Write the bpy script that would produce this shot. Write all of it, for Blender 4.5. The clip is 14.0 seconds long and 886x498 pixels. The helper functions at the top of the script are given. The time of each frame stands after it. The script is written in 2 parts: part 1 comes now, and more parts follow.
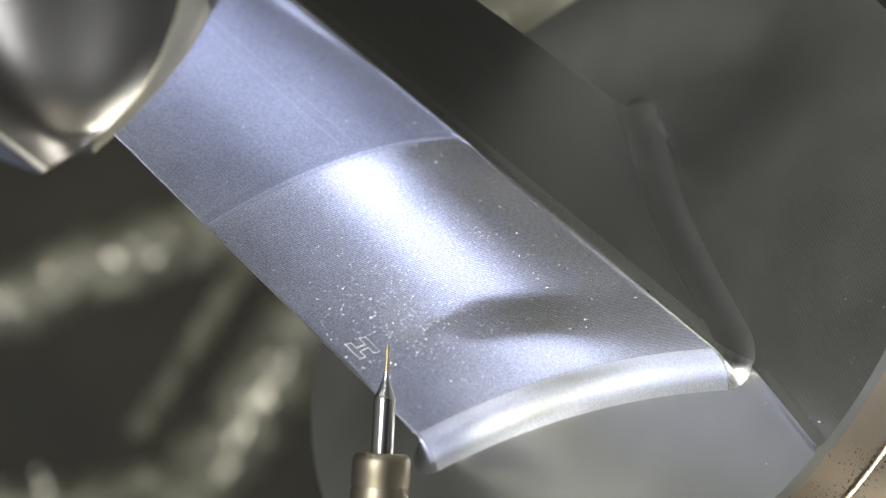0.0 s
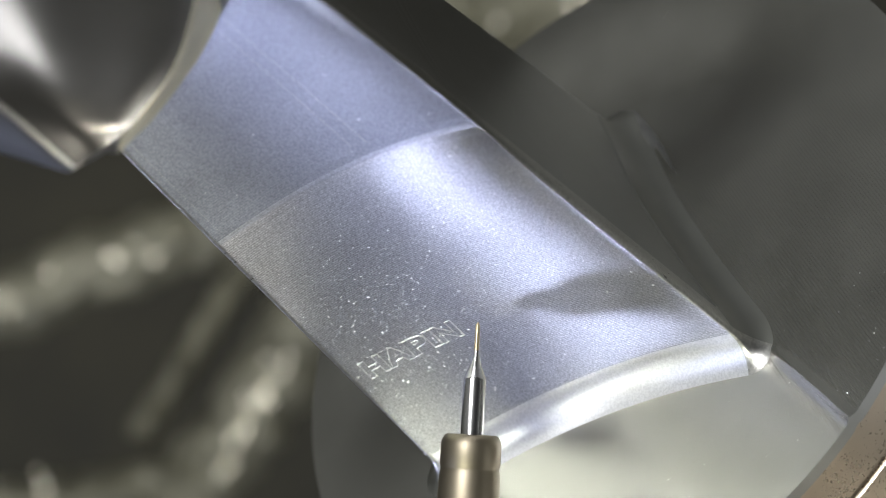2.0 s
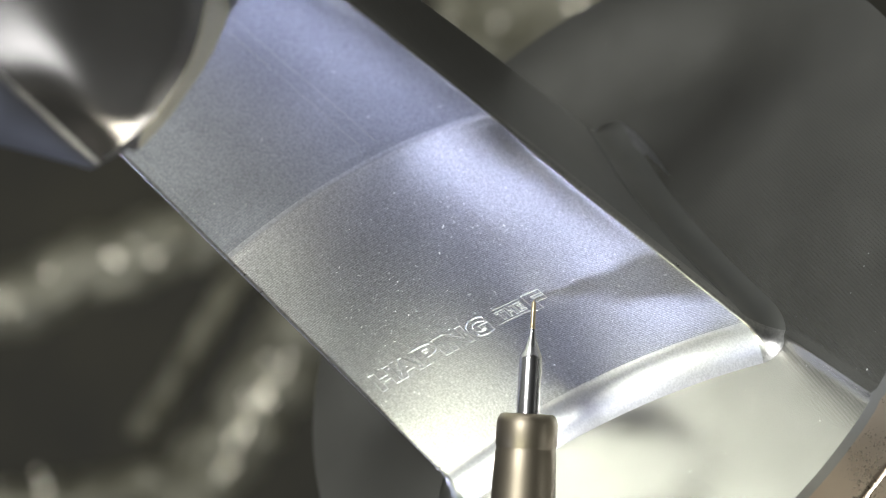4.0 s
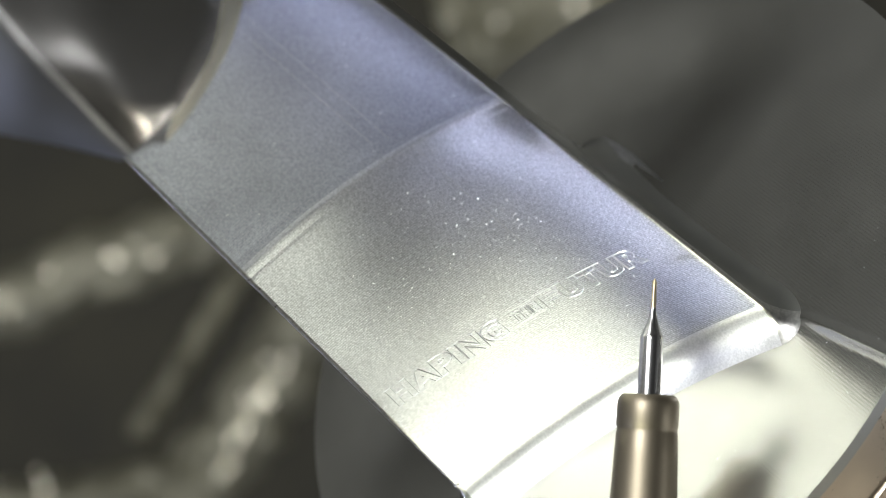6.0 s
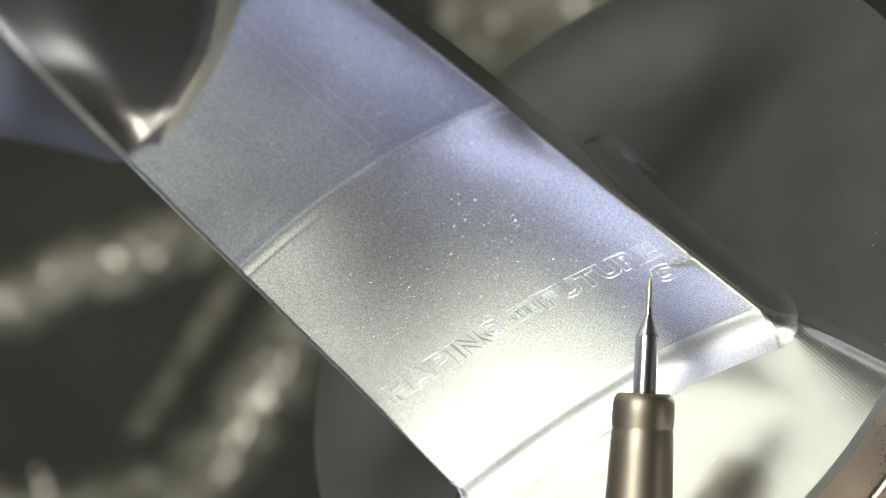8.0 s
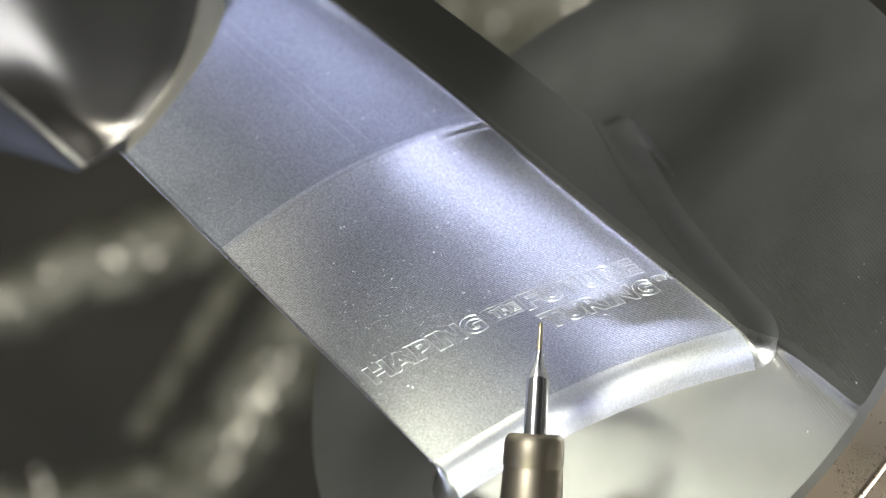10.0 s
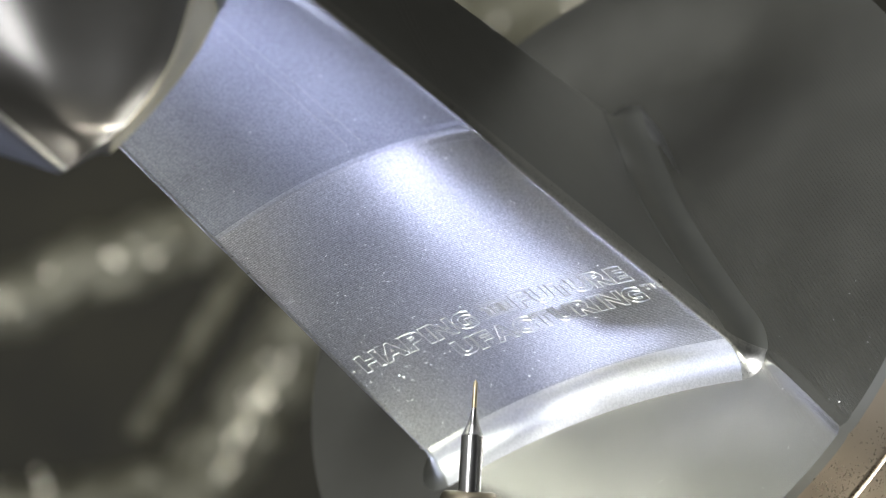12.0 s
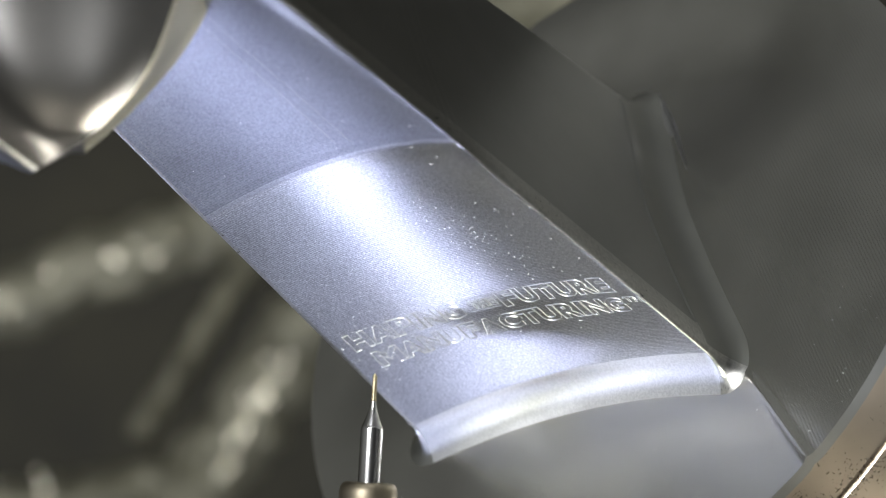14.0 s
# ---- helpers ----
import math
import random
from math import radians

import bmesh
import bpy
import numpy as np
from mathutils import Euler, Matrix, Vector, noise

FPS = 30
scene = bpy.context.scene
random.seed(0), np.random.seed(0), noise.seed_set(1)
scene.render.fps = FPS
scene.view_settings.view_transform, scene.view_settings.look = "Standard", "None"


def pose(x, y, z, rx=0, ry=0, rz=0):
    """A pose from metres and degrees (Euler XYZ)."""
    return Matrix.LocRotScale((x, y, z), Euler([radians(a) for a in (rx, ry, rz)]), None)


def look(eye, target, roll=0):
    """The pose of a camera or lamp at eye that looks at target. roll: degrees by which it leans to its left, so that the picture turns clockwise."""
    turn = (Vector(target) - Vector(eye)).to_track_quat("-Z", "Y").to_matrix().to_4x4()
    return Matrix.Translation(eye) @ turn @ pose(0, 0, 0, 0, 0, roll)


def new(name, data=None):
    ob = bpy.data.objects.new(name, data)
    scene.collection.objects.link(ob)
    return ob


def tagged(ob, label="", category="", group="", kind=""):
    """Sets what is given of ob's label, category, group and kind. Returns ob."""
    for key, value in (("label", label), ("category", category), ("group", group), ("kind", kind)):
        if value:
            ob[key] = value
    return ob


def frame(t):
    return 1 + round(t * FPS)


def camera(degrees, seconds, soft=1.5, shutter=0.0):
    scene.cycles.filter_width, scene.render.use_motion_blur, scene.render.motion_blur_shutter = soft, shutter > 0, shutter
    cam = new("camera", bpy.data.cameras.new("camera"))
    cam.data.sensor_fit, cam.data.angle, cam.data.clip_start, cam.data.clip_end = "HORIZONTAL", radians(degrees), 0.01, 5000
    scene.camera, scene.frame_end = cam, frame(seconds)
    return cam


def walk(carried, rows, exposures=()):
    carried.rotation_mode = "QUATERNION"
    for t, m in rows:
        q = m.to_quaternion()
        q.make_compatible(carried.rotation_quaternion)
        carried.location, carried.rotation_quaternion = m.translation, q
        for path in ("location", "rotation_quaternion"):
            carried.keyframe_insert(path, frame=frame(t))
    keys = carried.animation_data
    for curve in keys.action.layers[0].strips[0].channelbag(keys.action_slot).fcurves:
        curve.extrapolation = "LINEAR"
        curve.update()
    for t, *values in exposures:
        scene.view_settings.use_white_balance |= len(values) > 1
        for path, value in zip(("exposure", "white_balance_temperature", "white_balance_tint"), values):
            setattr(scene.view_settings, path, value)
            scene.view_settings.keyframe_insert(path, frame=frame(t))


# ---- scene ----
cam = camera(18.0, 14.0, soft=1.0)
cam.data.dof.use_dof = True
cam.data.dof.focus_distance = 0.500
cam.data.dof.aperture_fstop = 14.0
walk(cam, [(0.0, pose(0, 0, 1.33)), (14.0, pose(0, 0, 1.33))], exposures=[(0.0, 0.06), (14.0, 0.06)])

# ---- light ----
world = bpy.data.worlds.new("enclosure_air")
scene.world = world
world.use_nodes = True
world.node_tree.nodes["Background"].inputs[0].default_value = (0.9, 0.93, 1.0, 1)
world.node_tree.nodes["Background"].inputs[1].default_value = 0.02


def area_lamp(name, place, target, size_x, size_y, watts, colour, roll=0):
    data = bpy.data.lights.new(name, "AREA")
    data.shape, data.size, data.size_y, data.energy, data.color = "RECTANGLE", size_x, size_y, watts, colour
    lamp = new(name, data)
    lamp.matrix_world = look(place, target, roll)
    return lamp


SUBJECT = Vector((0.02, -0.02, 0.82))
# LED bar low beside the spindle, work lamp, side bar, the lamps near the camera and the door, and an added fill near
# the rim
area_lamp("led_bar_light", SUBJECT + 0.75 * Vector((-0.585, -0.785, -0.17)), SUBJECT, 0.08, 0.06, 1.85, (0.63, 0.69, 1.0))
area_lamp("work_lamp_light", (0.155, -0.434, 0.675), SUBJECT, 0.10, 0.07, 0.21, (1.0, 0.96, 0.88))
side = area_lamp("side_led_light", SUBJECT + 0.5 * Vector((-0.76, -0.56, 0.22)), SUBJECT, 0.36, 0.10, 0.42, (0.62, 0.68, 1.0))
# the side bar leans: its long axis runs up and away from the spindle
z_axis = Vector((-0.76, -0.56, 0.22)).normalized()
x_axis = Vector((-0.32, 0.44, 0.34))
x_axis = (x_axis - z_axis * x_axis.dot(z_axis)).normalized()
side.matrix_world = Matrix.Translation(SUBJECT + 0.5 * z_axis) @ Matrix((x_axis, z_axis.cross(x_axis), z_axis)).transposed().to_4x4()
area_lamp("camera_lamp_light", SUBJECT + 0.5 * Vector((-0.43, -0.45, 0.78)), SUBJECT, 0.19, 0.19, 1.55, (0.96, 1.0, 0.85))
area_lamp("door_lamp_light", (0.43, -0.13, 1.0), SUBJECT, 0.10, 0.10, 0.21, (0.94, 0.96, 1.0))
# unseen fill, added close by to give the disc's side a hot spot
area_lamp("rim_fill_light", (0.24, -0.19, 0.776), (0.082, -0.047, 0.76), 0.03, 0.03, 0.12, (1.0, 0.95, 0.82))
area_lamp("ceiling_light", (-0.35, 0.25, 1.5), (-0.1, 0.1, 0.0), 0.3, 0.3, 8.9, (0.96, 0.98, 1.0))


# ---- materials ----
def material(name, base, rough, metal=1.0, grain=3000.0, grain_bump=0.1, grain_rough=0.1, blotch=0.08,
             lines=0.0, line_axis=2, line_bump=0.15, mottling=60.0, speck=0.0, line_tone=0.0, brushed=0.0, slant=0.25):
    m = bpy.data.materials.new(name)
    m.use_nodes = True
    nt = m.node_tree
    n, l = nt.nodes, nt.links
    b = n["Principled BSDF"]
    b.inputs["Metallic"].default_value = metal
    co = n.new("ShaderNodeTexCoord")
    fine = n.new("ShaderNodeTexNoise")
    fine.inputs["Scale"].default_value, fine.inputs["Detail"].default_value = grain, 3
    wide = n.new("ShaderNodeTexNoise")
    wide.inputs["Scale"].default_value, wide.inputs["Detail"].default_value = mottling, 5
    for q in (fine, wide):
        l.new(co.outputs["Object"], q.inputs["Vector"])
    ramp = n.new("ShaderNodeMapRange")
    ramp.inputs["From Min"].default_value, ramp.inputs["From Max"].default_value = 0.3, 0.7
    ramp.inputs["To Min"].default_value, ramp.inputs["To Max"].default_value = 1 - blotch, 1 + blotch
    l.new(wide.outputs["Fac"], ramp.inputs["Value"])
    mix = n.new("ShaderNodeVectorMath")
    mix.operation = "SCALE"
    mix.inputs[0].default_value = base
    l.new(ramp.outputs["Result"], mix.inputs["Scale"])
    tone = mix
    if speck:
        dots = n.new("ShaderNodeMapRange")
        dots.inputs["From Min"].default_value, dots.inputs["From Max"].default_value = 0.36, 0.64
        dots.inputs["To Min"].default_value, dots.inputs["To Max"].default_value = 1 - speck, 1 + speck
        l.new(fine.outputs["Fac"], dots.inputs["Value"])
        tone = n.new("ShaderNodeVectorMath")
        tone.operation = "SCALE"
        l.new(mix.outputs[0], tone.inputs[0])
        l.new(dots.outputs["Result"], tone.inputs["Scale"])
    add = n.new("ShaderNodeMath")
    add.operation = "MULTIPLY_ADD"
    l.new(fine.outputs["Fac"], add.inputs[0])
    add.inputs[1].default_value, add.inputs[2].default_value = grain_rough, rough - grain_rough / 2
    add2 = n.new("ShaderNodeMath")
    add2.operation = "MULTIPLY_ADD"
    l.new(wide.outputs["Fac"], add2.inputs[0])
    add2.inputs[1].default_value = blotch
    l.new(add.outputs[0], add2.inputs[2])
    l.new(add2.outputs[0], b.inputs["Roughness"])
    bump = n.new("ShaderNodeBump")
    bump.inputs["Strength"].default_value, bump.inputs["Distance"].default_value = grain_bump, 0.0002
    l.new(fine.outputs["Fac"], bump.inputs["Height"])
    last = bump
    marked = tone
    if lines:
        wave = n.new("ShaderNodeTexWave")
        wave.wave_type, wave.bands_direction = "BANDS", ("X", "Y", "Z", "DIAGONAL")[line_axis]
        wave.inputs["Scale"].default_value = 0.314 / lines
        wave.inputs["Distortion"].default_value, wave.inputs["Detail"].default_value = 0.4, 1.0
        l.new(co.outputs["Object"], wave.inputs["Vector"])
        b2 = n.new("ShaderNodeBump")
        b2.inputs["Strength"].default_value, b2.inputs["Distance"].default_value = line_bump, 0.0001
        l.new(wave.outputs["Fac"], b2.inputs["Height"])
        l.new(bump.outputs["Normal"], b2.inputs["Normal"])
        last = b2
        bands = n.new("ShaderNodeMapRange")
        bands.inputs["To Min"].default_value, bands.inputs["To Max"].default_value = 1 - line_tone, 1 + line_tone
        l.new(wave.outputs["Fac"], bands.inputs["Value"])
        marked = n.new("ShaderNodeVectorMath")
        marked.operation = "SCALE"
        l.new(tone.outputs[0], marked.inputs[0])
        l.new(bands.outputs["Result"], marked.inputs["Scale"])
    l.new(marked.outputs[0], b.inputs["Base Color"])
    l.new(last.outputs["Normal"], b.inputs["Normal"])
    if brushed:
        # cutter passes run aslant across the blade, so the gloss spreads at right angles to them
        way = n.new("ShaderNodeTangent")
        way.direction_type, way.axis = "RADIAL", "Z"
        b.inputs["Anisotropic"].default_value, b.inputs["Anisotropic Rotation"].default_value = brushed, slant
        l.new(way.outputs["Tangent"], b.inputs["Tangent"])
    return m


ALU_UPPER = material("coarse_milled_aluminium", (0.37, 0.38, 0.42), 0.41, grain=2400, grain_bump=0.35, lines=0.0005, line_axis=2, line_bump=0.2, blotch=0.10, speck=0.18, line_tone=0.08, brushed=0.6, slant=0.305)
ALU_MID = material("blended_milled_aluminium", (0.55, 0.56, 0.59), 0.38, grain=2500, grain_bump=0.2, lines=0.0005, line_axis=2, line_bump=0.2, blotch=0.08, speck=0.18, line_tone=0.06, brushed=0.6, slant=0.305)
ALU_FACE = material("milled_aluminium", (0.64, 0.64, 0.65), 0.335, grain=3000, grain_bump=0.09, grain_rough=0.06, lines=0.00045, line_axis=2, line_bump=0.16, blotch=0.07, speck=0.24, line_tone=0.15, brushed=0.92, slant=0.305)
ALU_DISC = material("turned_aluminium", (0.62, 0.61, 0.57), 0.20, grain=1500, grain_bump=0.05, blotch=0.08, lines=0.0006, line_axis=1, line_bump=0.055)
# brown of the reflections on the disc's side put into its base colour
ALU_SIDE = material("turned_rim_aluminium", (0.58, 0.49, 0.38), 0.24, grain=1800, grain_bump=0.10, blotch=0.1)
# dark reflections put into head and flank colours, warm shine into the lip's
ALU_HEAD = material("shaded_polished_aluminium", (0.27, 0.26, 0.245), 0.22, grain=1800, grain_bump=0.02, blotch=0.05, speck=0.05)
ALU_LIP = material("lit_lip_aluminium", (0.56, 0.53, 0.42), 0.36, grain=1800, grain_bump=0.03, blotch=0.1)
ALU_FLANK = material("shaded_flank_aluminium", (0.20, 0.20, 0.205), 0.34, grain=1800, grain_bump=0.03, blotch=0.1)
# shade of the blade's back and the disc's edge put into this colour
ALU_BACK = material("shaded_milled_aluminium", (0.40, 0.40, 0.38), 0.30, grain=1500, grain_bump=0.05, blotch=0.06)
# same ball-milled finish: shade put into the back fillet's colour, light into the front's
ALU_BACK_FILLET = material("shaded_ball_milled_aluminium", (0.42, 0.42, 0.39), 0.27, grain=2500, grain_bump=0.04, blotch=0.08)
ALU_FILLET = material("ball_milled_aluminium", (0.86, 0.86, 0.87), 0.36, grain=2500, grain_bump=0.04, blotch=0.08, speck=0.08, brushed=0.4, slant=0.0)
ALU_EDGE = material("bare_aluminium_edge", (0.62, 0.61, 0.58), 0.26, grain=1500, grain_bump=0.08, speck=0.12)
ALU_GROOVE = material("engraved_aluminium", (0.70, 0.70, 0.70), 0.36, grain=4000, grain_bump=0.05)
CARBIDE = material("ground_carbide", (0.50, 0.49, 0.48), 0.20, grain=3000, grain_bump=0.03, blotch=0.04)
GOLD = material("gold_coated_carbide", (0.46, 0.38, 0.25), 0.34, grain=5000)
HOLDER = material("browned_holder_steel", (0.22, 0.19, 0.14), 0.42, grain=1500, grain_bump=0.03, blotch=0.06)
BED = material("dark_bed_steel", (0.046, 0.042, 0.029), 0.6, metal=0.3, grain=300, mottling=14, blotch=0.4)
SWARF = material("heaped_swarf", (0.31, 0.295, 0.22), 0.5, metal=0.6, grain=600, grain_bump=0.6, mottling=40, blotch=0.3)
FLAKE = material("oily_swarf_flake", (0.50, 0.47, 0.38), 0.20, grain=900, grain_bump=0.02, blotch=0.1)
ALU_CHIP = material("chip_aluminium", (0.88, 0.88, 0.88), 0.5, grain=4000, grain_bump=0.1)
PAINT = material("grey_enclosure_paint", (0.28, 0.28, 0.26), 0.5, metal=0.0, grain=200, mottling=3, blotch=0.1)


# ---- mesh helpers ----
U = 1e-4


def mesh_of(name, verts, faces, mats, smooth_angle=30, index=None):
    me = bpy.data.meshes.new(name)
    me.from_pydata([tuple(v) for v in verts], [], faces)
    for m in mats:
        me.materials.append(m)
    if index is not None:
        for p, k in zip(me.polygons, index):
            p.material_index = k
    bm = bmesh.new()
    bm.from_mesh(me)
    bmesh.ops.recalc_face_normals(bm, faces=bm.faces)
    bm.to_mesh(me)
    bm.free()
    for p in me.polygons:
        p.use_smooth = True
    me.set_sharp_from_angle(angle=radians(smooth_angle))
    return me


def part(name, me, parent, label=""):
    ob = new(name, me)
    ob.parent = parent
    if label:
        tagged(ob, label)
    return ob


def lathe(name, profile, mat, segments=64, smooth_angle=35, closed=True):
    """profile: (radius, height) pairs along z."""
    verts, faces = [], []
    for r, z in profile:
        for k in range(segments):
            w = 2 * math.pi * k / segments
            verts.append((r * math.cos(w), r * math.sin(w), z))
    for j in range(len(profile) - 1):
        for k in range(segments):
            k2 = (k + 1) % segments
            faces.append((j * segments + k, j * segments + k2, (j + 1) * segments + k2, (j + 1) * segments + k))
    if closed:
        faces.append(tuple(range(segments - 1, -1, -1)))
        faces.append(tuple((len(profile) - 1) * segments + k for k in range(segments)))
    return mesh_of(name, verts, faces, [mat], smooth_angle)


def curve_point(points, s):
    """A smooth curve through four points, s from 0 to 1."""
    p = [Vector(q) for q in points]
    p = [2 * p[0] - p[1]] + p + [2 * p[-1] - p[-2]]
    x = min(s, 0.9999) * (len(p) - 3)
    i = int(x)
    t = x - i
    a, b, c, d = p[i:i + 4]
    return 0.5 * (2 * b + (c - a) * t + (2 * a - 5 * b + 4 * c - d) * t * t + (3 * b - a - 3 * c + d) * t ** 3)


# ---- workpiece: a disc, a three-cornered blade on it and a pointed head over it ----
BASE = Matrix(((0.23631, 0.74745, -0.62087, 0.04427), (-0.63658, 0.60184, 0.48224, 0.00288),
               (0.73411, 0.28127, 0.61804, 0.80039), (0, 0, 0, 1)))
TURN = [(0.0, 0.0), (0.5, 1.63), (1.0, 3.38), (1.5, 5.03), (2.0, 6.62), (2.5, 8.14), (3.0, 8.85), (5.5, 16.88), (6.0, 17.96),
        (6.5, 18.82), (7.0, 19.89), (7.5, 18.11), (8.0, 16.75), (10.5, 8.12), (11.0, 8.38), (11.5, 6.06), (12.0, 4.64),
        (12.5, 3.01), (13.0, 1.34), (13.5, 0.59), (14.0, -2.27)]
FILLET = 70.0
BOW = 42.0
SEAM = 755.0


def corners(h):
    k = h / 1000
    left = Vector((63.5 - 27.2 * k, -642.5 + 127.5 * k))
    right = Vector((381.0 - 83.7 * k, 5.5 - 28.4 * k))
    back = Vector((-397.0 + 148.8 * k, 14.8 - 33.2 * k))
    return left, right, back


def bowed(a, b, s, bow):
    d = b - a
    nrm = Vector((-d.y, d.x)).normalized()
    return a + d * s + nrm * (bow * 4 * s * (1 - s))


def step(x):
    x = min(max(x, 0.0), 1.0)
    return x * x * (3 - 2 * x)


def relief(s, h):
    """How far the face bows in where the lower finish runs out under the seam."""
    k = step(s / 0.35) * (0.4 + 0.6 * step((s - 0.2) / 0.6))
    return -7.0 * k * step((h - 560) / 195) ** 1.6 * (1 - step((h - 800) / 450))


def face_point(s, h, lift=0.0):
    """A point of the engraved face: s across from its left to its right edge, h up the blade."""
    left, right, _ = corners(h)
    p = bowed(left, right, s, BOW)
    e = bowed(left, right, s + 0.01, BOW) - bowed(left, right, s - 0.01, BOW)
    out = Vector((e.y, -e.x)).normalized()
    p = p + out * (lift + relief(s, h))
    return Vector((p.x, p.y, h)) * U


SIDES = ((0, 1, BOW, 48), (1, 2, 18, 110), (2, 0, -20, 16))
ROUND = {0: (11, 13), 1: (18, 75), 2: (10, 10)}


def turned(a, b, t):
    """The direction a part t of the way round from a to b."""
    w = math.atan2(a.y, a.x)
    d = (math.atan2(b.y, b.x) - w + math.pi) % (2 * math.pi) - math.pi
    return Vector((math.cos(w + d * t), math.sin(w + d * t)))


def outline(h):
    """The blade's outline at a height: points, their outward normals, and whether they lie on a worn corner."""
    cs = corners(h)
    sides = []
    for a, b, bow, n in SIDES:
        d = (cs[b] - cs[a]).length
        s0, s1 = ROUND[a][1] / d, 1 - ROUND[b][0] / d
        row = []
        for i in range(n + 1):
            s = s0 + (s1 - s0) * i / n
            e = bowed(cs[a], cs[b], s + 0.005, bow) - bowed(cs[a], cs[b], s - 0.005, bow)
            row.append((bowed(cs[a], cs[b], s, bow), Vector((e.y, -e.x)).normalized(), 0))
        sides.append(row)
    out = []
    for k, row in enumerate(sides):
        out += row
        (p1, n1, _), (p2, n2, _) = row[-1], sides[(k + 1) % 3][0]
        corner = cs[SIDES[k][1]]
        for i in range(1, 12):
            t = i / 12
            flat = p1.lerp(p2, t)
            arc = p1 * (1 - t) ** 2 + corner * (2 * t * (1 - t)) + p2 * t * t
            out.append((flat.lerp(arc, 0.95), turned(n1, n2, t), 1))
    return out


def dip(x, y):
    """How far the disc's top lies lower behind the blade."""
    return 42 * step(-x / 350) * (1 - step((math.hypot(x + 45, y + 170) - 430) / 290))


def blade_mesh():
    levels = []
    for i in range(23):
        w = math.pi / 2 * i / 22
        scallop = 0.32 * (i % 2)
        levels.append((FILLET * (1 - math.cos(w)) - 4 + scallop * math.cos(w), FILLET * (1 - math.sin(w)) + scallop * math.sin(w)))
    levels += [(FILLET + 2, 0.0), (FILLET + 4, 2.5), (FILLET + 7, 2.5), (FILLET + 9, 0.0)]
    levels += [(h, 0.0) for h in (90, 120, 180, 240, 300, 360, 430, 500, 560, 600, 630, 655, 675, 690, 700, 710, 720)]
    levels += [(SEAM - 26, 0.0), (SEAM - 24, 0.35), (SEAM - 21, 0.0), (SEAM - 6, 0.0), (SEAM - 3, 0.5), (SEAM + 1, 0.5), (SEAM + 4, 0.2), (SEAM + 19, 0.2), (SEAM + 21, 0.5), (SEAM + 24, 0.2)]
    levels += [(h, 0.2) for h in (800, 860, 920, 1020, 1130, 1250, 1380)]
    verts, faces, index = [], [], []
    for h, d in levels:
        for k, (p, nrm, _) in enumerate(outline(max(h, 0))):
            q = p + nrm * (0.0 if FILLET < h < FILLET + 10 and k < 60 else d)
            if k < 60:
                q = q + nrm * relief(min(k / 48, 1), h) * min(1, (60 - k) / 12)
            verts.append((q.x * U, q.y * U, (h - dip(q.x, q.y) * (1 - step((h - 60) / 300))) * U))
    ring = outline(0)
    n = len(ring)
    for j in range(len(levels) - 1):
        for k in range(n):
            k2 = (k + 1) % n
            faces.append((j * n + k, j * n + k2, (j + 1) * n + k2, (j + 1) * n + k))
            worn = ring[k][2] or ring[k2][2]
            # back fillet (6) takes the shaded metal, front fillet (4) the lit one
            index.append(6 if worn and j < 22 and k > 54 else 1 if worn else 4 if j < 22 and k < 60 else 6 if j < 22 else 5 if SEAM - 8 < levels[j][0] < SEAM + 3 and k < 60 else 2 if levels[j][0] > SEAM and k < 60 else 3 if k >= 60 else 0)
    faces.append(tuple(range(n)))
    faces.append(tuple((len(levels) - 1) * n + k for k in range(n)))
    index += [0, 0]
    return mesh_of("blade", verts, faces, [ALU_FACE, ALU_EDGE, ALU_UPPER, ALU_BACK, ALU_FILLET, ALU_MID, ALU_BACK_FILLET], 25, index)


def disc_mesh():
    """The disc under the blade: top with a low crease from the blade's corner to the rim, rounded rim, turned side."""
    cx, cy, R = -45.0, -170.0, 733.0
    turns = [36 + 2.4 * i for i in range(140)] + [12 + 0.3 * i for i in range(80)]
    seg, rings = len(turns), 44
    verts, faces, index = [], [], []

    def top(x, y):
        d = (y - 30) - (x - 430) * 0.17
        k = min(max((math.hypot(x, y) - 380) / 90, 0), 1) if x > 0 else 0
        return 6.5 * k * math.exp(-(d / 9) ** 2) - dip(x, y)
    prof = [(R * (i / rings), 0) for i in range(1, rings)] + [(R, 0), (R, -5), (R, -10), (R, -15), (R, -20), (R, -25), (R, -118), (R - 7, -121), (R - 7, -134), (R, -137), (R, -260)]
    verts.append((cx * U, cy * U, top(cx, cy) * U))
    for r, z in prof:
        for k in range(seg):
            w = radians(turns[k])
            x, y = cx + r * math.cos(w), cy + r * math.sin(w)
            fade = max(0.0, 1 + z / 60)
            verts.append((x * U, y * U, (z + top(x, y) * fade) * U))
    for k in range(seg):
        faces.append((0, 1 + k, 1 + (k + 1) % seg))
        index.append(0)
    for j in range(len(prof) - 1):
        for k in range(seg):
            k2 = (k + 1) % seg
            faces.append((1 + j * seg + k, 1 + (j + 1) * seg + k, 1 + (j + 1) * seg + k2, 1 + j * seg + k2))
            # narrow band under the top edge, its dark reflection put into the colour
            index.append(1 if j >= rings + 4 else 2 if j >= rings - 1 else 0)
    faces.append(tuple(1 + (len(prof) - 1) * seg + k for k in range(seg)))
    index.append(1)
    return mesh_of("disc", verts, faces, [ALU_DISC, ALU_SIDE, ALU_BACK], 28, index)


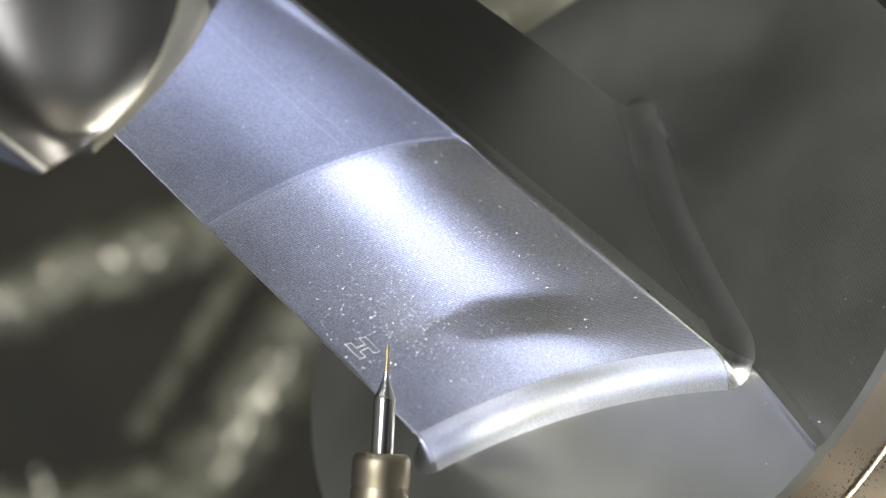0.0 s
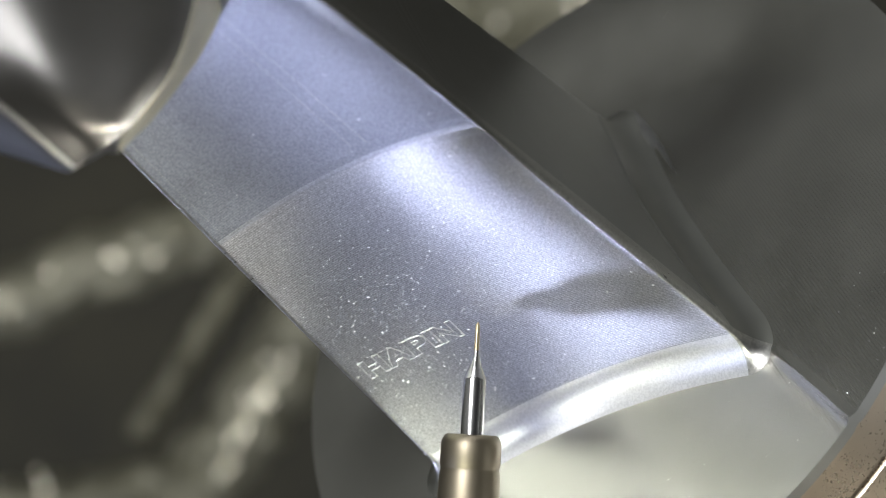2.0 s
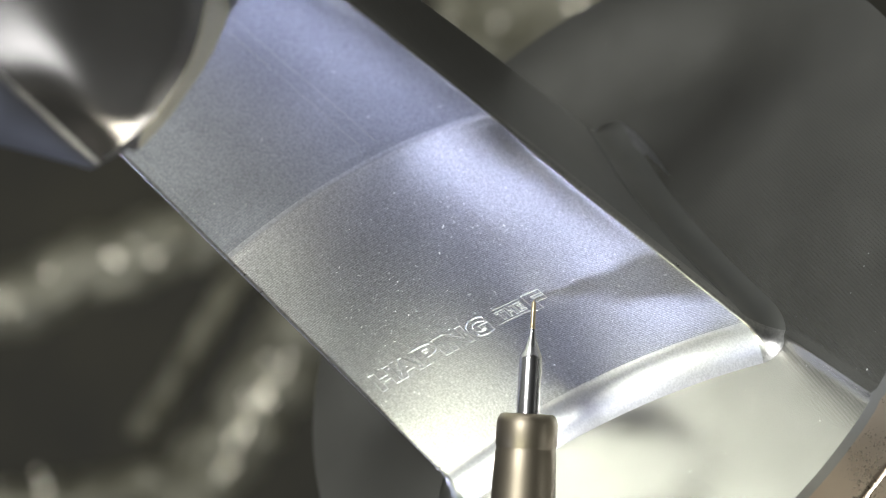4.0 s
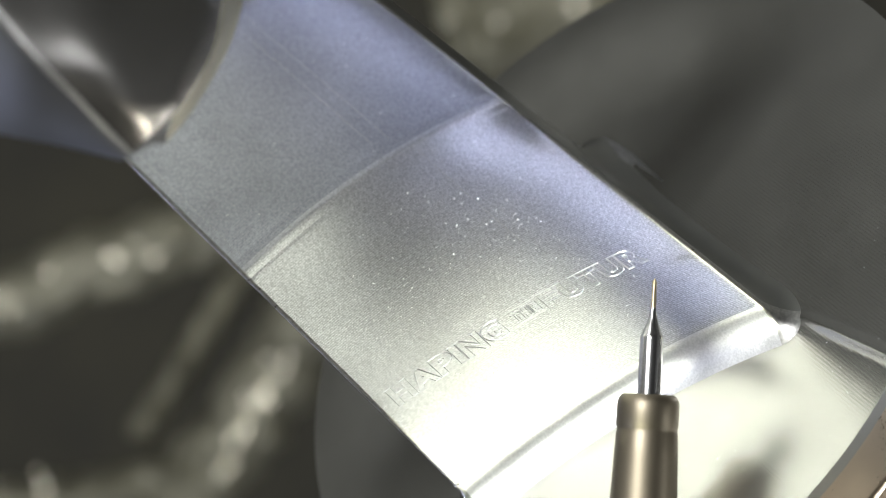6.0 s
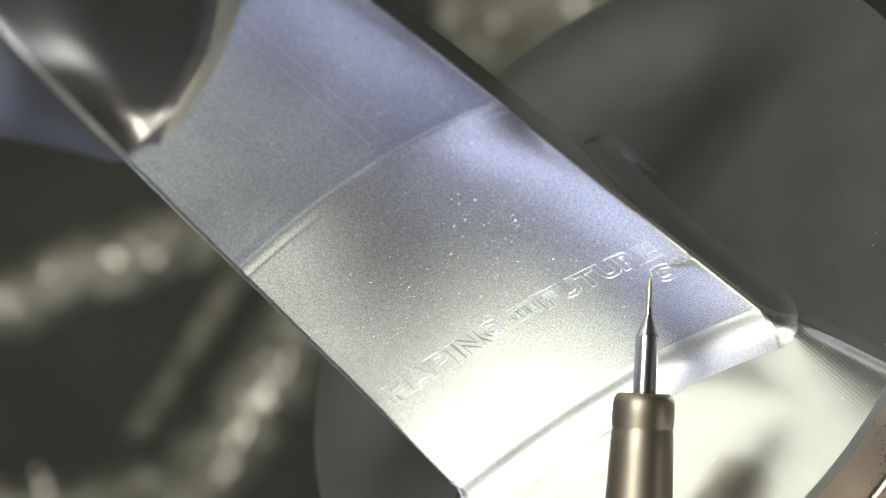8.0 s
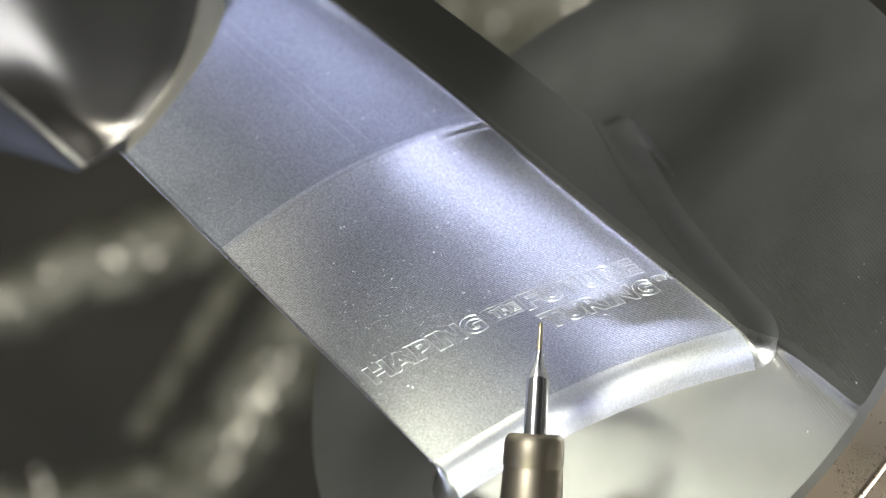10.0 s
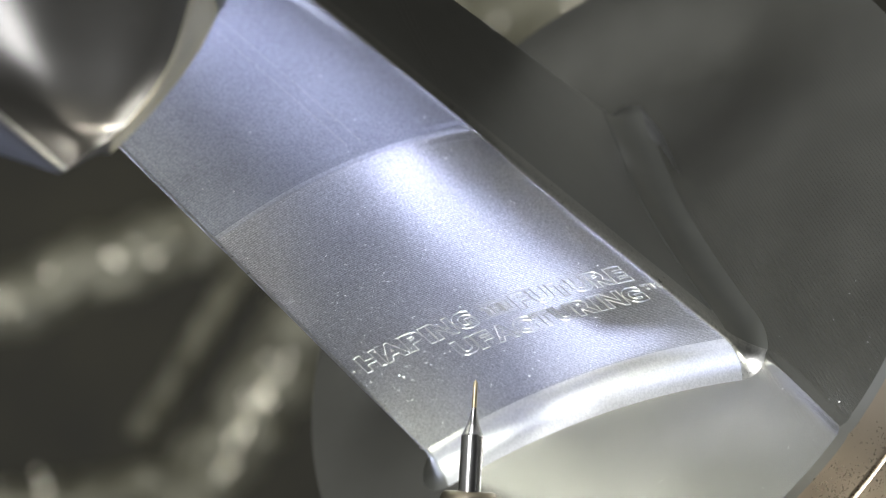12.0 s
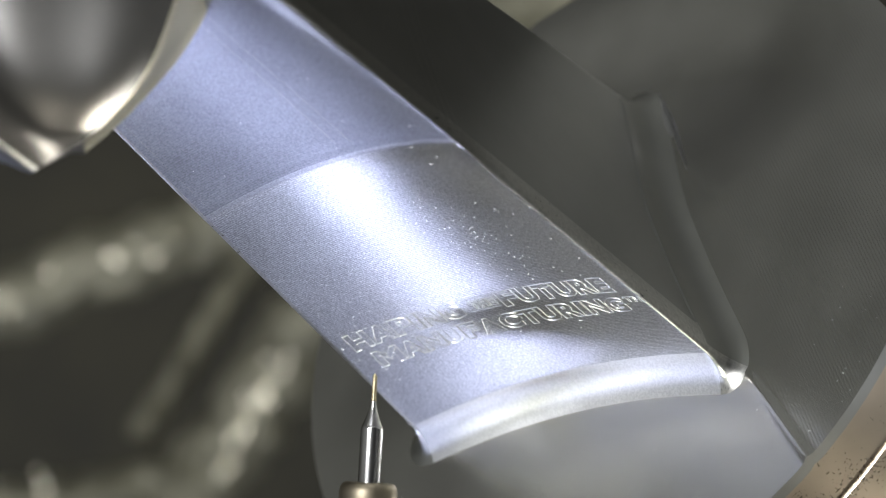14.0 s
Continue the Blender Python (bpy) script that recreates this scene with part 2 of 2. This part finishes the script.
def head_mesh():
    """The pointed head over the blade: three edges that run together in a worn point."""
    ridge = [(439, -441, 1324), (480, -418, 1478), (510, -396, 1631), (516, -336, 1861)]
    lip = [(414, -366, 1293), (397, -330, 1284), (328, -232, 1271), (202, -79, 1310)]
    rim = [(372, -408, 1246), (272, -335, 1185), (175, -211, 1157), (58, -48, 1185)]
    keel = [(424, -462, 1318), (406, -502, 1410), (392, -542, 1496), (350, -628, 1682)]
    spine = [(380, -425, 1285), (280, -440, 1380), (160, -430, 1480), (0, -420, 1700)]
    worn = [(443, -446, 1326), (482, -426, 1479), (510, -404, 1632), (515, -345, 1862)]
    edge = [Vector(a).lerp(Vector(b), 0.16) for a, b in zip(lip, rim)]
    hem = [Vector(a).lerp(Vector(b), 0.84) for a, b in zip(lip, rim)]
    ns, strips = 40, [(ridge, lip, 16, 26), (lip, edge, 4, 5), (edge, hem, 5, -3), (hem, rim, 4, 4), (rim, spine, 6, 0), (spine, keel, 6, 0), (keel, worn, 10, 16), (worn, ridge, 3, 2)]
    ring_n = sum(q[2] for q in strips)
    verts, faces, index = [], [], []
    for i in range(ns + 1):
        s = i / ns
        for a, b, m, bow in strips:
            pa, pb = curve_point(a, s), curve_point(b, s)
            out = ((pa + pb) / 2 - (curve_point(rim, s) + curve_point(keel, s) + curve_point(spine, s)) / 3)
            out = out.normalized() if out.length > 1 else Vector((0, 0, 1))
            for q in range(m):
                x = q / m
                p = pa.lerp(pb, x) + out * (bow * 4 * x * (1 - x) * (0.4 + 0.6 * s) + (-3.5 * math.sin(12.6 * x) * s if m == 16 else 0))
                verts.append(tuple(p * U))
    for i in range(ns):
        for k in range(ring_n):
            k2 = (k + 1) % ring_n
            faces.append((i * ring_n + k, i * ring_n + k2, (i + 1) * ring_n + k2, (i + 1) * ring_n + k))
    faces.append(tuple(range(ring_n)))
    faces.append(tuple(ns * ring_n + k for k in range(ring_n)))
    # ridge and lip get lighter metal, body and flank the shaded ones
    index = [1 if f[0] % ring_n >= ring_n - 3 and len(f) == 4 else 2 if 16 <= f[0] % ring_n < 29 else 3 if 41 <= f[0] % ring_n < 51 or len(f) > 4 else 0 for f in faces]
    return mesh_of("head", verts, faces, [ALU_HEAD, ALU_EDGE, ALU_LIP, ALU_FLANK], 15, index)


workpiece = tagged(new("workpiece"), "milled aluminium workpiece with blade, disc and pointed head, being engraved", "workpiece")
workpiece.matrix_world = BASE
disc = part("disc", disc_mesh(), workpiece, "turned grey aluminium disc with rounded rim")
blade = part("blade", blade_mesh(), workpiece, "milled bare aluminium blade with fine tool marks")
head = part("head", head_mesh(), workpiece, "polished pointed aluminium head with sharp ridge")

# ---- engraved writing ----
LETTERS = []


def letter_loops(char):
    data = bpy.data.curves.new("glyph", "FONT")
    data.body, data.fill_mode, data.resolution_u = char, "NONE", 4
    ob = bpy.data.objects.new("glyph", data)
    scene.collection.objects.link(ob)
    me = ob.evaluated_get(bpy.context.evaluated_depsgraph_get()).to_mesh()
    co = [Vector((v.co.x, v.co.y)) for v in me.vertices]
    near = {}
    for e in me.edges:
        a, b = e.vertices
        near.setdefault(a, []).append(b)
        near.setdefault(b, []).append(a)
    loops, seen = [], set()
    for start in near:
        if start in seen:
            continue
        loop, last, at = [], None, start
        while at not in seen:
            seen.add(at)
            loop.append(co[at])
            nxt = [q for q in near[at] if q != last and q not in seen]
            last = at
            if not nxt:
                break
            at = nxt[0]
        loops.append(loop)
    bpy.data.objects.remove(ob)
    return loops


def area_of(loop):
    return sum(loop[i - 1].x * p.y - p.x * loop[i - 1].y for i, p in enumerate(loop)) / 2


def oriented(loops):
    """Outer loops anticlockwise, holes clockwise."""
    big = max(loops, key=lambda q: abs(area_of(q)))
    return [list(reversed(q)) for q in loops] if area_of(big) < 0 else loops


def embolden(loop, d):
    loop = [p for i, p in enumerate(loop) if (p - loop[i - 1]).length > 1e-4]
    out, n = [], len(loop)
    for i in range(n):
        e, f = (loop[(i + 1) % n] - loop[i]).normalized(), (loop[i] - loop[i - 1]).normalized()
        a, b = Vector((e.y, -e.x)), Vector((f.y, -f.x))
        m = (a + b).normalized() if (a + b).length > 0.2 else a
        out.append(loop[i] + m * (d / max(0.5, m.dot(a))))
    return out


def letter(char, s0, s1, h_low, h_high, when, width=1.35):
    """One engraved outline letter on the blade's face, from s0 to s1 across."""
    loops = [embolden(q, 0.045) for q in oriented(letter_loops(char))]
    xs = [p.x for q in loops for p in q]
    ys = [p.y for q in loops for p in q]
    x0, x1, y0, y1 = min(xs), max(xs), min(ys), max(ys)
    span = 690.0
    verts, faces = [], []
    for loop in loops:
        pts = [Vector((s0 * span + (p.x - x0) / (x1 - x0) * (s1 - s0) * span, h_low + (p.y - y0) / (y1 - y0) * (h_high - h_low))) for p in loop]
        pts = [p for i, p in enumerate(pts) if (p - pts[i - 1]).length > 0.2]
        n, base = len(pts), len(verts)
        for i in range(n):
            e = (pts[(i + 1) % n] - pts[i]).normalized()
            f = (pts[i] - pts[i - 1]).normalized()
            d = Vector((-(e + f).y, (e + f).x))
            d = d.normalized() if d.length > 0.3 else Vector((-e.y, e.x))
            for side, lift in ((-1, -0.3), (-0.5, 1.0), (0, 1.5), (0.5, 1.0), (1, -0.3)):
                q = pts[i] + d * (width * side)
                x = q.x / span
                slope = -29 * x - 52 * x * (1 - x)
                verts.append(tuple(face_point((q.x + 8) / 704, q.y + slope, lift)))
        for i in range(n):
            j = (i + 1) % n
            for k in range(4):
                faces.append((base + 5 * i + k, base + 5 * i + k + 1, base + 5 * j + k + 1, base + 5 * j + k))
    ob = part("letter", mesh_of("letter", verts, faces, [ALU_GROOVE], 15), blade, "freshly engraved outline letter " + char)
    LETTERS.append((ob, when))
    return ob


def line_of(chars, widths, s0, s1, low, high, times, gap=0.003):
    total = sum(widths)
    room = (s1 - s0) - gap * (len(chars) - 1)
    s = s0
    for c, w, t in zip(chars, widths, times):
        e = s + room * w / total
        letter(c, s, e, low, high, t)
        s = e + gap


line_of("HAPING", (1, 1.12, .95, .36, 1.05, 1), .045, .422, 309, 357, (-1, .35, .9, 1.2, 1.75, 2.4))
line_of("THE", (.9, 1, .85), .457, .542, 323, 347, (2.9, 3.15, 3.5), gap=0.004)
line_of("FUTURE", (.9, 1, .95, 1, 1, .85), .556, .932, 310, 357, (4.0, 4.4, 4.8, 5.2, 5.8, 6.4))
line_of("MANUFACTURING", (1.25, 1.05, 1.05, 1, .85, 1.05, 1, .95, 1, 1, .38, 1.05, 1), .075, .915, 246, 292,
        (13.8, 13.2, 12.5, 11.95, 11.3, 10.9, 10.2, 9.8, 9.3, 8.8, 8.4, 8.05, 7.6), gap=0.003)
line_of("TM", (.8, 1), .93, .985, 276, 293, (6.9, 7.1), gap=0.003)


def letter_bar(s0, s1, h, when):
    verts, faces = [], []
    for i in range(13):
        s = s0 + (s1 - s0) * i / 12
        for side, lift in ((-1.7, -0.4), (-0.6, 0.75), (0.6, 0.75), (1.7, -0.4)):
            verts.append(tuple(face_point(s, h - 29 * s - 52 * s * (1 - s) + side, lift)))
    for i in range(12):
        for k in range(3):
            faces.append((4 * i + k, 4 * i + k + 1, 4 * i + 5 + k, 4 * i + 4 + k))
    LETTERS.append((part("engraved_bar", mesh_of("engraved_bar", verts, faces, [ALU_GROOVE]), blade, "engraved line beside the small word"), when))


letter_bar(.450, .547, 316, 2.45)
letter_bar(.450, .547, 354, 3.4)

def tool_mark(s, h0, h1):
    verts, faces = [], []
    for i in range(13):
        h = h0 + (h1 - h0) * i / 12
        for side_s, lift in ((-0.0009, 0.15), (0, 0.38), (0.0009, 0.15)):
            verts.append(tuple(face_point(s + side_s, h, lift)))
    for i in range(12):
        for k in range(2):
            faces.append((3 * i + k, 3 * i + k + 1, 3 * i + 4 + k, 3 * i + 3 + k))
    return part("tool_mark", mesh_of("tool_mark", verts, faces, [ALU_EDGE]), blade, "fine straight milling mark")


for s_at, h_from, h_to in ((0.05, 780, 1300), (0.57, 790, 1300), (0.62, 785, 1300), (0.655, 450, 735)):
    tool_mark(s_at, h_from, h_to)

# ---- engraving tool ----
tool = tagged(new("engraving_tool"), "thin carbide engraving cutter in a slim bronze-grey holder", "cutting tool")


def tool_parts():
    q = [(0.6, 0), (2.2, 3), (4.2, 6), (4.6, 30), (4.9, 52)]
    part("cutter_tip", lathe("cutter_tip", [(r * U, z * U) for r, z in q], GOLD, 24), tool, "gold-coated fine cutter tip")
    q = [(4.9, 52), (5.6, 58), (8, 70), (12.5, 84), (18, 97), (20.3, 101), (20.7, 104), (20.7, 240)]
    part("shank", lathe("shank", [(r * U, z * U) for r, z in q], CARBIDE, 48), tool, "polished cylindrical carbide shank")
    q = [(21, 203), (44, 203), (49, 206), (53, 213), (54.5, 220), (54.8, 258), (53.2, 262), (53.0, 267), (54.5, 273), (56, 310), (60, 420), (66, 620), (74, 820), (80, 1250), (95, 2200), (230, 2250), (240, 2290), (240, 2700), (300, 2720), (300, 3600)]
    part("holder", lathe("holder", [(r * U, z * U) for r, z in q], HOLDER, 64), tool, "slim bronze-grey steel holder with a ring groove")


tool_parts()
TOOL_WAY = Vector((-0.056, -1.0, 0.06)).normalized()
TOOL_TURN = TOOL_WAY.to_track_quat("Z", "Y").to_matrix().to_4x4()
TOOL = [(0, -0.01013, -0.01744, 0.81306), (0.5, -0.00898, -0.01393, 0.81914), (1.0, -0.00166, -0.01697, 0.81778), (1.5, -0.00041, -0.01182, 0.82548), (2.0, 0.00632, -0.01314, 0.82563), (2.5, 0.00984, -0.01207, 0.82802), (3.0, 0.01171, -0.0105, 0.83033), (3.2, 0.01193, -0.01519, 0.82543), (5.3, 0.03234, -0.00826, 0.8374), (5.5, 0.03459, -0.00227, 0.84213), (6.0, 0.0371, -0.00514, 0.84028), (6.5, 0.04208, -0.00511, 0.84333), (7.0, 0.04422, 0.00059, 0.84468), (7.2, 0.04096, -0.00807, 0.84264), (7.5, 0.04067, -0.00386, 0.84017), (7.7, 0.03568, -0.0111, 0.83942), (8.0, 0.0364, -0.00506, 0.83901), (8.2, 0.03368, -0.01272, 0.83821), (10.3, 0.01612, -0.01278, 0.82804), (10.5, 0.01413, -0.01952, 0.8267), (11.0, 0.01364, -0.01415, 0.82604), (11.5, 0.00938, -0.01793, 0.81996), (12.0, 0.00595, -0.0237, 0.82204), (12.5, 0.00094, -0.01968, 0.81469), (13.0, -0.00272, -0.02052, 0.81165), (13.5, -0.00504, -0.02079, 0.81026), (14.0, -0.01256, -0.02293, 0.81179)]


# ---- chips lying on the workpiece ----
def chips():
    rng = random.Random(5)
    verts, faces = [], []

    def chip(c, size, nrm):
        nrm = (nrm + 0.6 * Vector((rng.uniform(-1, 1), rng.uniform(-1, 1), rng.uniform(-1, 1)))).normalized()
        t = Vector((rng.uniform(-1, 1), rng.uniform(-1, 1), rng.uniform(-1, 1))).cross(nrm).normalized()
        b = nrm.cross(t)
        lx, ly, lz = size * rng.uniform(.6, 1.6), size * rng.uniform(.35, .7), size * rng.uniform(.2, .4)
        k = len(verts)
        for z in (-.2, 1):
            for x, y in ((-1, -1), (1, -.8), (.8, 1), (-1, .7)):
                verts.append(tuple(c + t * (x * lx * (1 - .3 * z)) + b * (y * ly) + nrm * (z * lz + x * z * lz * .4)))
        for f in ((0, 1, 2, 3), (4, 5, 6, 7), (0, 1, 5, 4), (1, 2, 6, 5), (2, 3, 7, 6), (3, 0, 4, 7)):
            faces.append(tuple(k + q for q in f))
    face_n = Vector((0.9, -0.44, 0))
    for i in range(900):
        if i < 700:
            s, h = rng.gauss(.24, .17), rng.gauss(330, 130)
        elif i < 850:
            s, h = min(.98, max(.01, rng.gauss(.62, .14))), rng.gauss(470, 90)
        else:
            s, h = rng.uniform(.01, .99), rng.uniform(110, 1100)
        if h > 80 and .025 < s < .98:
            chip(face_point(s, h), 1e-4 * rng.choice((0.9, 1.1, 1.3, 1.6, 2.2) if i < 700 else (1.4, 1.7, 2.1, 2.7)), face_n)
    for i in range(70):
        x, y = rng.uniform(380, 640), rng.uniform(-420, 330)
        if math.hypot(x + 45, y + 170) < 720:
            chip(Vector((x, y, 0)) * U, 1e-4 * rng.choice((0.8, 1.0, 1.4)), Vector((0, 0, 1)))
    return tagged(new("metal_chips", mesh_of("metal_chips", verts, faces, [ALU_CHIP])), "tiny bright aluminium chips lying on the blade", "metal chips", kind="stuff")


CHIPS = chips()


def loose_chips():
    """Chips fresh from the first letters, which the coolant air blows off before the small word is cut."""
    rng = random.Random(9)
    verts, faces = [], []
    for i in range(300):
        s, h = rng.gauss(.20, .16), rng.gauss(390, 120)
        if h < 90 or not .025 < s < .97:
            continue
        c, k, e = face_point(s, h, 0.6), len(verts), 1e-4 * rng.choice((0.9, 1.1, 1.3, 1.6, 2.1))
        w = rng.uniform(0, math.pi)
        x, y = Vector((0.44 * math.cos(w), 0.9 * math.cos(w), math.sin(w))) * e, Vector((-0.4 * math.sin(w), -0.8 * math.sin(w), math.cos(w))) * e * 0.6
        z = Vector((0.9, -0.44, 0.2)) * e * 0.5
        for q in (-x - y, x - y * .6, x * .7 + y, -x * .8 + y * .7):
            verts += [tuple(c + q - z), tuple(c + q * .8 + z * rng.uniform(.3, 1.2))]
        for f in ((0, 2, 4, 6), (1, 3, 5, 7), (0, 2, 3, 1), (2, 4, 5, 3), (4, 6, 7, 5), (6, 0, 1, 7)):
            faces.append(tuple(k + q for q in f))
    return tagged(new("metal_chips", mesh_of("metal_chips", verts, faces, [ALU_CHIP])), "loose bright chips around the first engraved letters", "metal chips", kind="stuff")


LOOSE = loose_chips()

# ---- machine room ----
def slab(name, x0, x1, y0, y1, z0, z1, mat, label):
    v = [(x, y, z) for z in (z0, z1) for y in (y0, y1) for x in (x0, x1)]
    f = [(0, 1, 3, 2), (4, 5, 7, 6), (0, 1, 5, 4), (2, 3, 7, 6), (0, 2, 6, 4), (1, 3, 7, 5)]
    return tagged(new(name, mesh_of(name, v, f, [mat])), label, "machine enclosure", kind="structure")


slab("floor", -0.9, 0.9, -0.9, 0.9, -0.04, 0.0, BED, "dark oily machine bed strewn with swarf")
slab("wall_north", -0.9, 0.9, 0.9, 0.94, -0.04, 1.8, PAINT, "grey painted machine enclosure wall")
slab("wall_south", -0.9, 0.9, -0.94, -0.9, -0.04, 1.8, PAINT, "grey painted machine enclosure wall")
slab("wall_east", 0.9, 0.94, -0.94, 0.94, -0.04, 1.8, PAINT, "grey painted machine enclosure wall")
slab("wall_west", -0.94, -0.9, -0.94, 0.94, -0.04, 1.8, PAINT, "grey painted machine enclosure wall")
slab("ceiling", -0.94, 0.94, -0.94, 0.94, 1.8, 1.84, PAINT, "grey painted machine enclosure roof")


def bed_at(x, y, z=0.0):
    """The place on the bed, for a point of a 1568 by 882 plan as seen from straight above."""
    k = (1.33 - z) / 4950
    return Vector(((x - 784) * k, (441 - y) * k, z))


def swarf_heap(start, end, width, seed, label):
    """A long heap of chips lying on a rib of the bed."""
    a, b = Vector(start), Vector(end)
    d = b - a
    side = Vector((-d.y, d.x, 0)).normalized()
    n, m = 60, 9
    verts, faces = [], []
    for i in range(n + 1):
        s = i / n
        wob = noise.noise(Vector((s * 6, seed, 0))) * 0.3
        for k in range(m):
            x = (k / (m - 1) - 0.5) * 2
            z = 0.016 * math.sqrt(max(0, 1 - x * x)) * (1 + 0.5 * noise.noise(Vector((s * 30, x * 3, seed))))
            p = a + d * s + side * (width * 0.5 * (x * (1 + 0.3 * noise.noise(Vector((s * 14, seed, x)))) + wob))
            verts.append((p.x, p.y, z - 0.001))
    for i in range(n):
        for k in range(m - 1):
            faces.append((i * m + k, i * m + k + 1, (i + 1) * m + k + 1, (i + 1) * m + k))
    return tagged(new("swarf_heap", mesh_of("swarf_heap", verts, faces, [SWARF], 80)), label, "metal swarf", kind="stuff")


swarf_heap(bed_at(-120, 580), bed_at(520, 350), 0.036, 1, "pale metal swarf heaped along a bed rib")
swarf_heap(bed_at(300, 940), bed_at(600, 500), 0.040, 2, "pale metal swarf heaped along a bed rib")
swarf_heap(bed_at(245, 770), bed_at(450, 450), 0.013, 3, "thin line of dull swarf on the bed")
swarf_heap(bed_at(-20, 905), bed_at(360, 845), 0.022, 5, "pale metal swarf heaped along a bed rib")
swarf_heap(bed_at(780, 60), bed_at(1120, -10), 0.05, 4, "pale metal swarf heaped on the bed")


def bed_glints():
    """Bigger curled flakes that glitter along the heaps."""
    rng = random.Random(31)
    verts, faces = [], []
    runs = (((-60, 562), (380, 398), 14), ((380, 860), (520, 600), 26), ((820, 50), (1050, 10), 10), ((0, 870), (130, 860), 6))
    for (x0, y0), (x1, y1), n in runs:
        for i in range(n):
            k = rng.random()
            c = bed_at(x0 + (x1 - x0) * k + rng.gauss(0, 14), y0 + (y1 - y0) * k + rng.gauss(0, 12), 0.019)
            tip = Vector((-.065 + rng.gauss(0, .07), .09 + rng.gauss(0, .07), 1))
            m = Vector((0, 0, 1)).rotation_difference(tip).to_matrix() @ Matrix.Rotation(rng.uniform(0, 6), 3, "Z")
            w, l, b = rng.uniform(.0009, .0016), rng.uniform(.0013, .0028), len(verts)
            for j in range(4):
                a = -.24 + .16 * j
                for x in (-w, w):
                    for t in (0, .0003):
                        verts.append(tuple(c + m @ Vector((x, 2.2 * l * math.sin(a), 2.2 * l * (math.cos(a) - 1) + t))))
            for j in range(3):
                q = b + 4 * j
                faces += [(q, q + 2, q + 6, q + 4), (q + 1, q + 3, q + 7, q + 5), (q, q + 1, q + 5, q + 4), (q + 2, q + 3, q + 7, q + 6)]
    return tagged(new("swarf_flakes", mesh_of("swarf_flakes", verts, faces, [FLAKE])), "bright curled swarf flakes on the machine bed", "metal swarf", kind="stuff")


bed_glints()


def along_axis(name, profile, mat, label, category):
    ob = tagged(new(name, lathe(name, [(r * U, h * U) for r, h in profile], mat, 72)), label, category)
    ob.matrix_world = BASE
    return ob


along_axis("rotary_fixture", [(380, -2600), (380, -700), (330, -690), (330, -262)], HOLDER, "dark steel rotary fixture holding the disc", "fixture")
slab("pedestal", 0.14, 0.26, -0.19, -0.06, 0.0, 0.67, BED, "dark cast pedestal under the rotary fixture")


def motions():
    turning = [(t, BASE @ pose(0, 0, 0, 0, 0, w)) for t, w in TURN]
    walk(workpiece, turning)
    walk(CHIPS, turning)
    blown = [r for r in turning if r[0] < 2.1]
    off = BASE @ pose(0, 0, 0, 0, 0, 9) @ Matrix.Translation((0.35, -0.2, -0.1))
    walk(LOOSE, blown + [(2.1, BASE @ pose(0, 0, 0, 0, 0, 6.93)), (2.45, off), (14.0, off)])
    # between the two rows of letters the tip follows the letter that is being cut
    tips = [(t, Vector((x, y, z))) for t, x, y, z in TOOL]
    for t, s, mid in ((3.5, .50, 333), (3.8, .555, 318), (4.1, .585, 345), (4.4, .645, 320), (4.7, .70, 345), (5.0, .755, 322),
                      (8.5, .76, 280), (8.8, .72, 258), (9.2, .66, 280), (9.6, .61, 256), (10.0, .55, 278)):
        w = float(np.interp(t, [a for a, _ in TURN], [b for _, b in TURN]))
        at = face_point((s * 690 + 8) / 704, mid - 29 * s - 52 * s * (1 - s), 1.0)
        tips.append((t, (BASE @ pose(0, 0, 0, 0, 0, w)) @ at))
    tips.sort(key=lambda row: row[0])
    walk(tool, [(t, Matrix.Translation(p) @ TOOL_TURN) for t, p in tips])
    sunk = Matrix.Translation(Vector((-0.9, 0.44, 0)) * 0.0008)
    for ob, when in LETTERS:
        if when <= 0:
            walk(ob, [(0, pose(0, 0, 0)), (14, pose(0, 0, 0))])
        else:
            walk(ob, [(0, sunk), (when - 0.15, sunk), (when, pose(0, 0, 0)), (14.05, pose(0, 0, 0))])


motions()
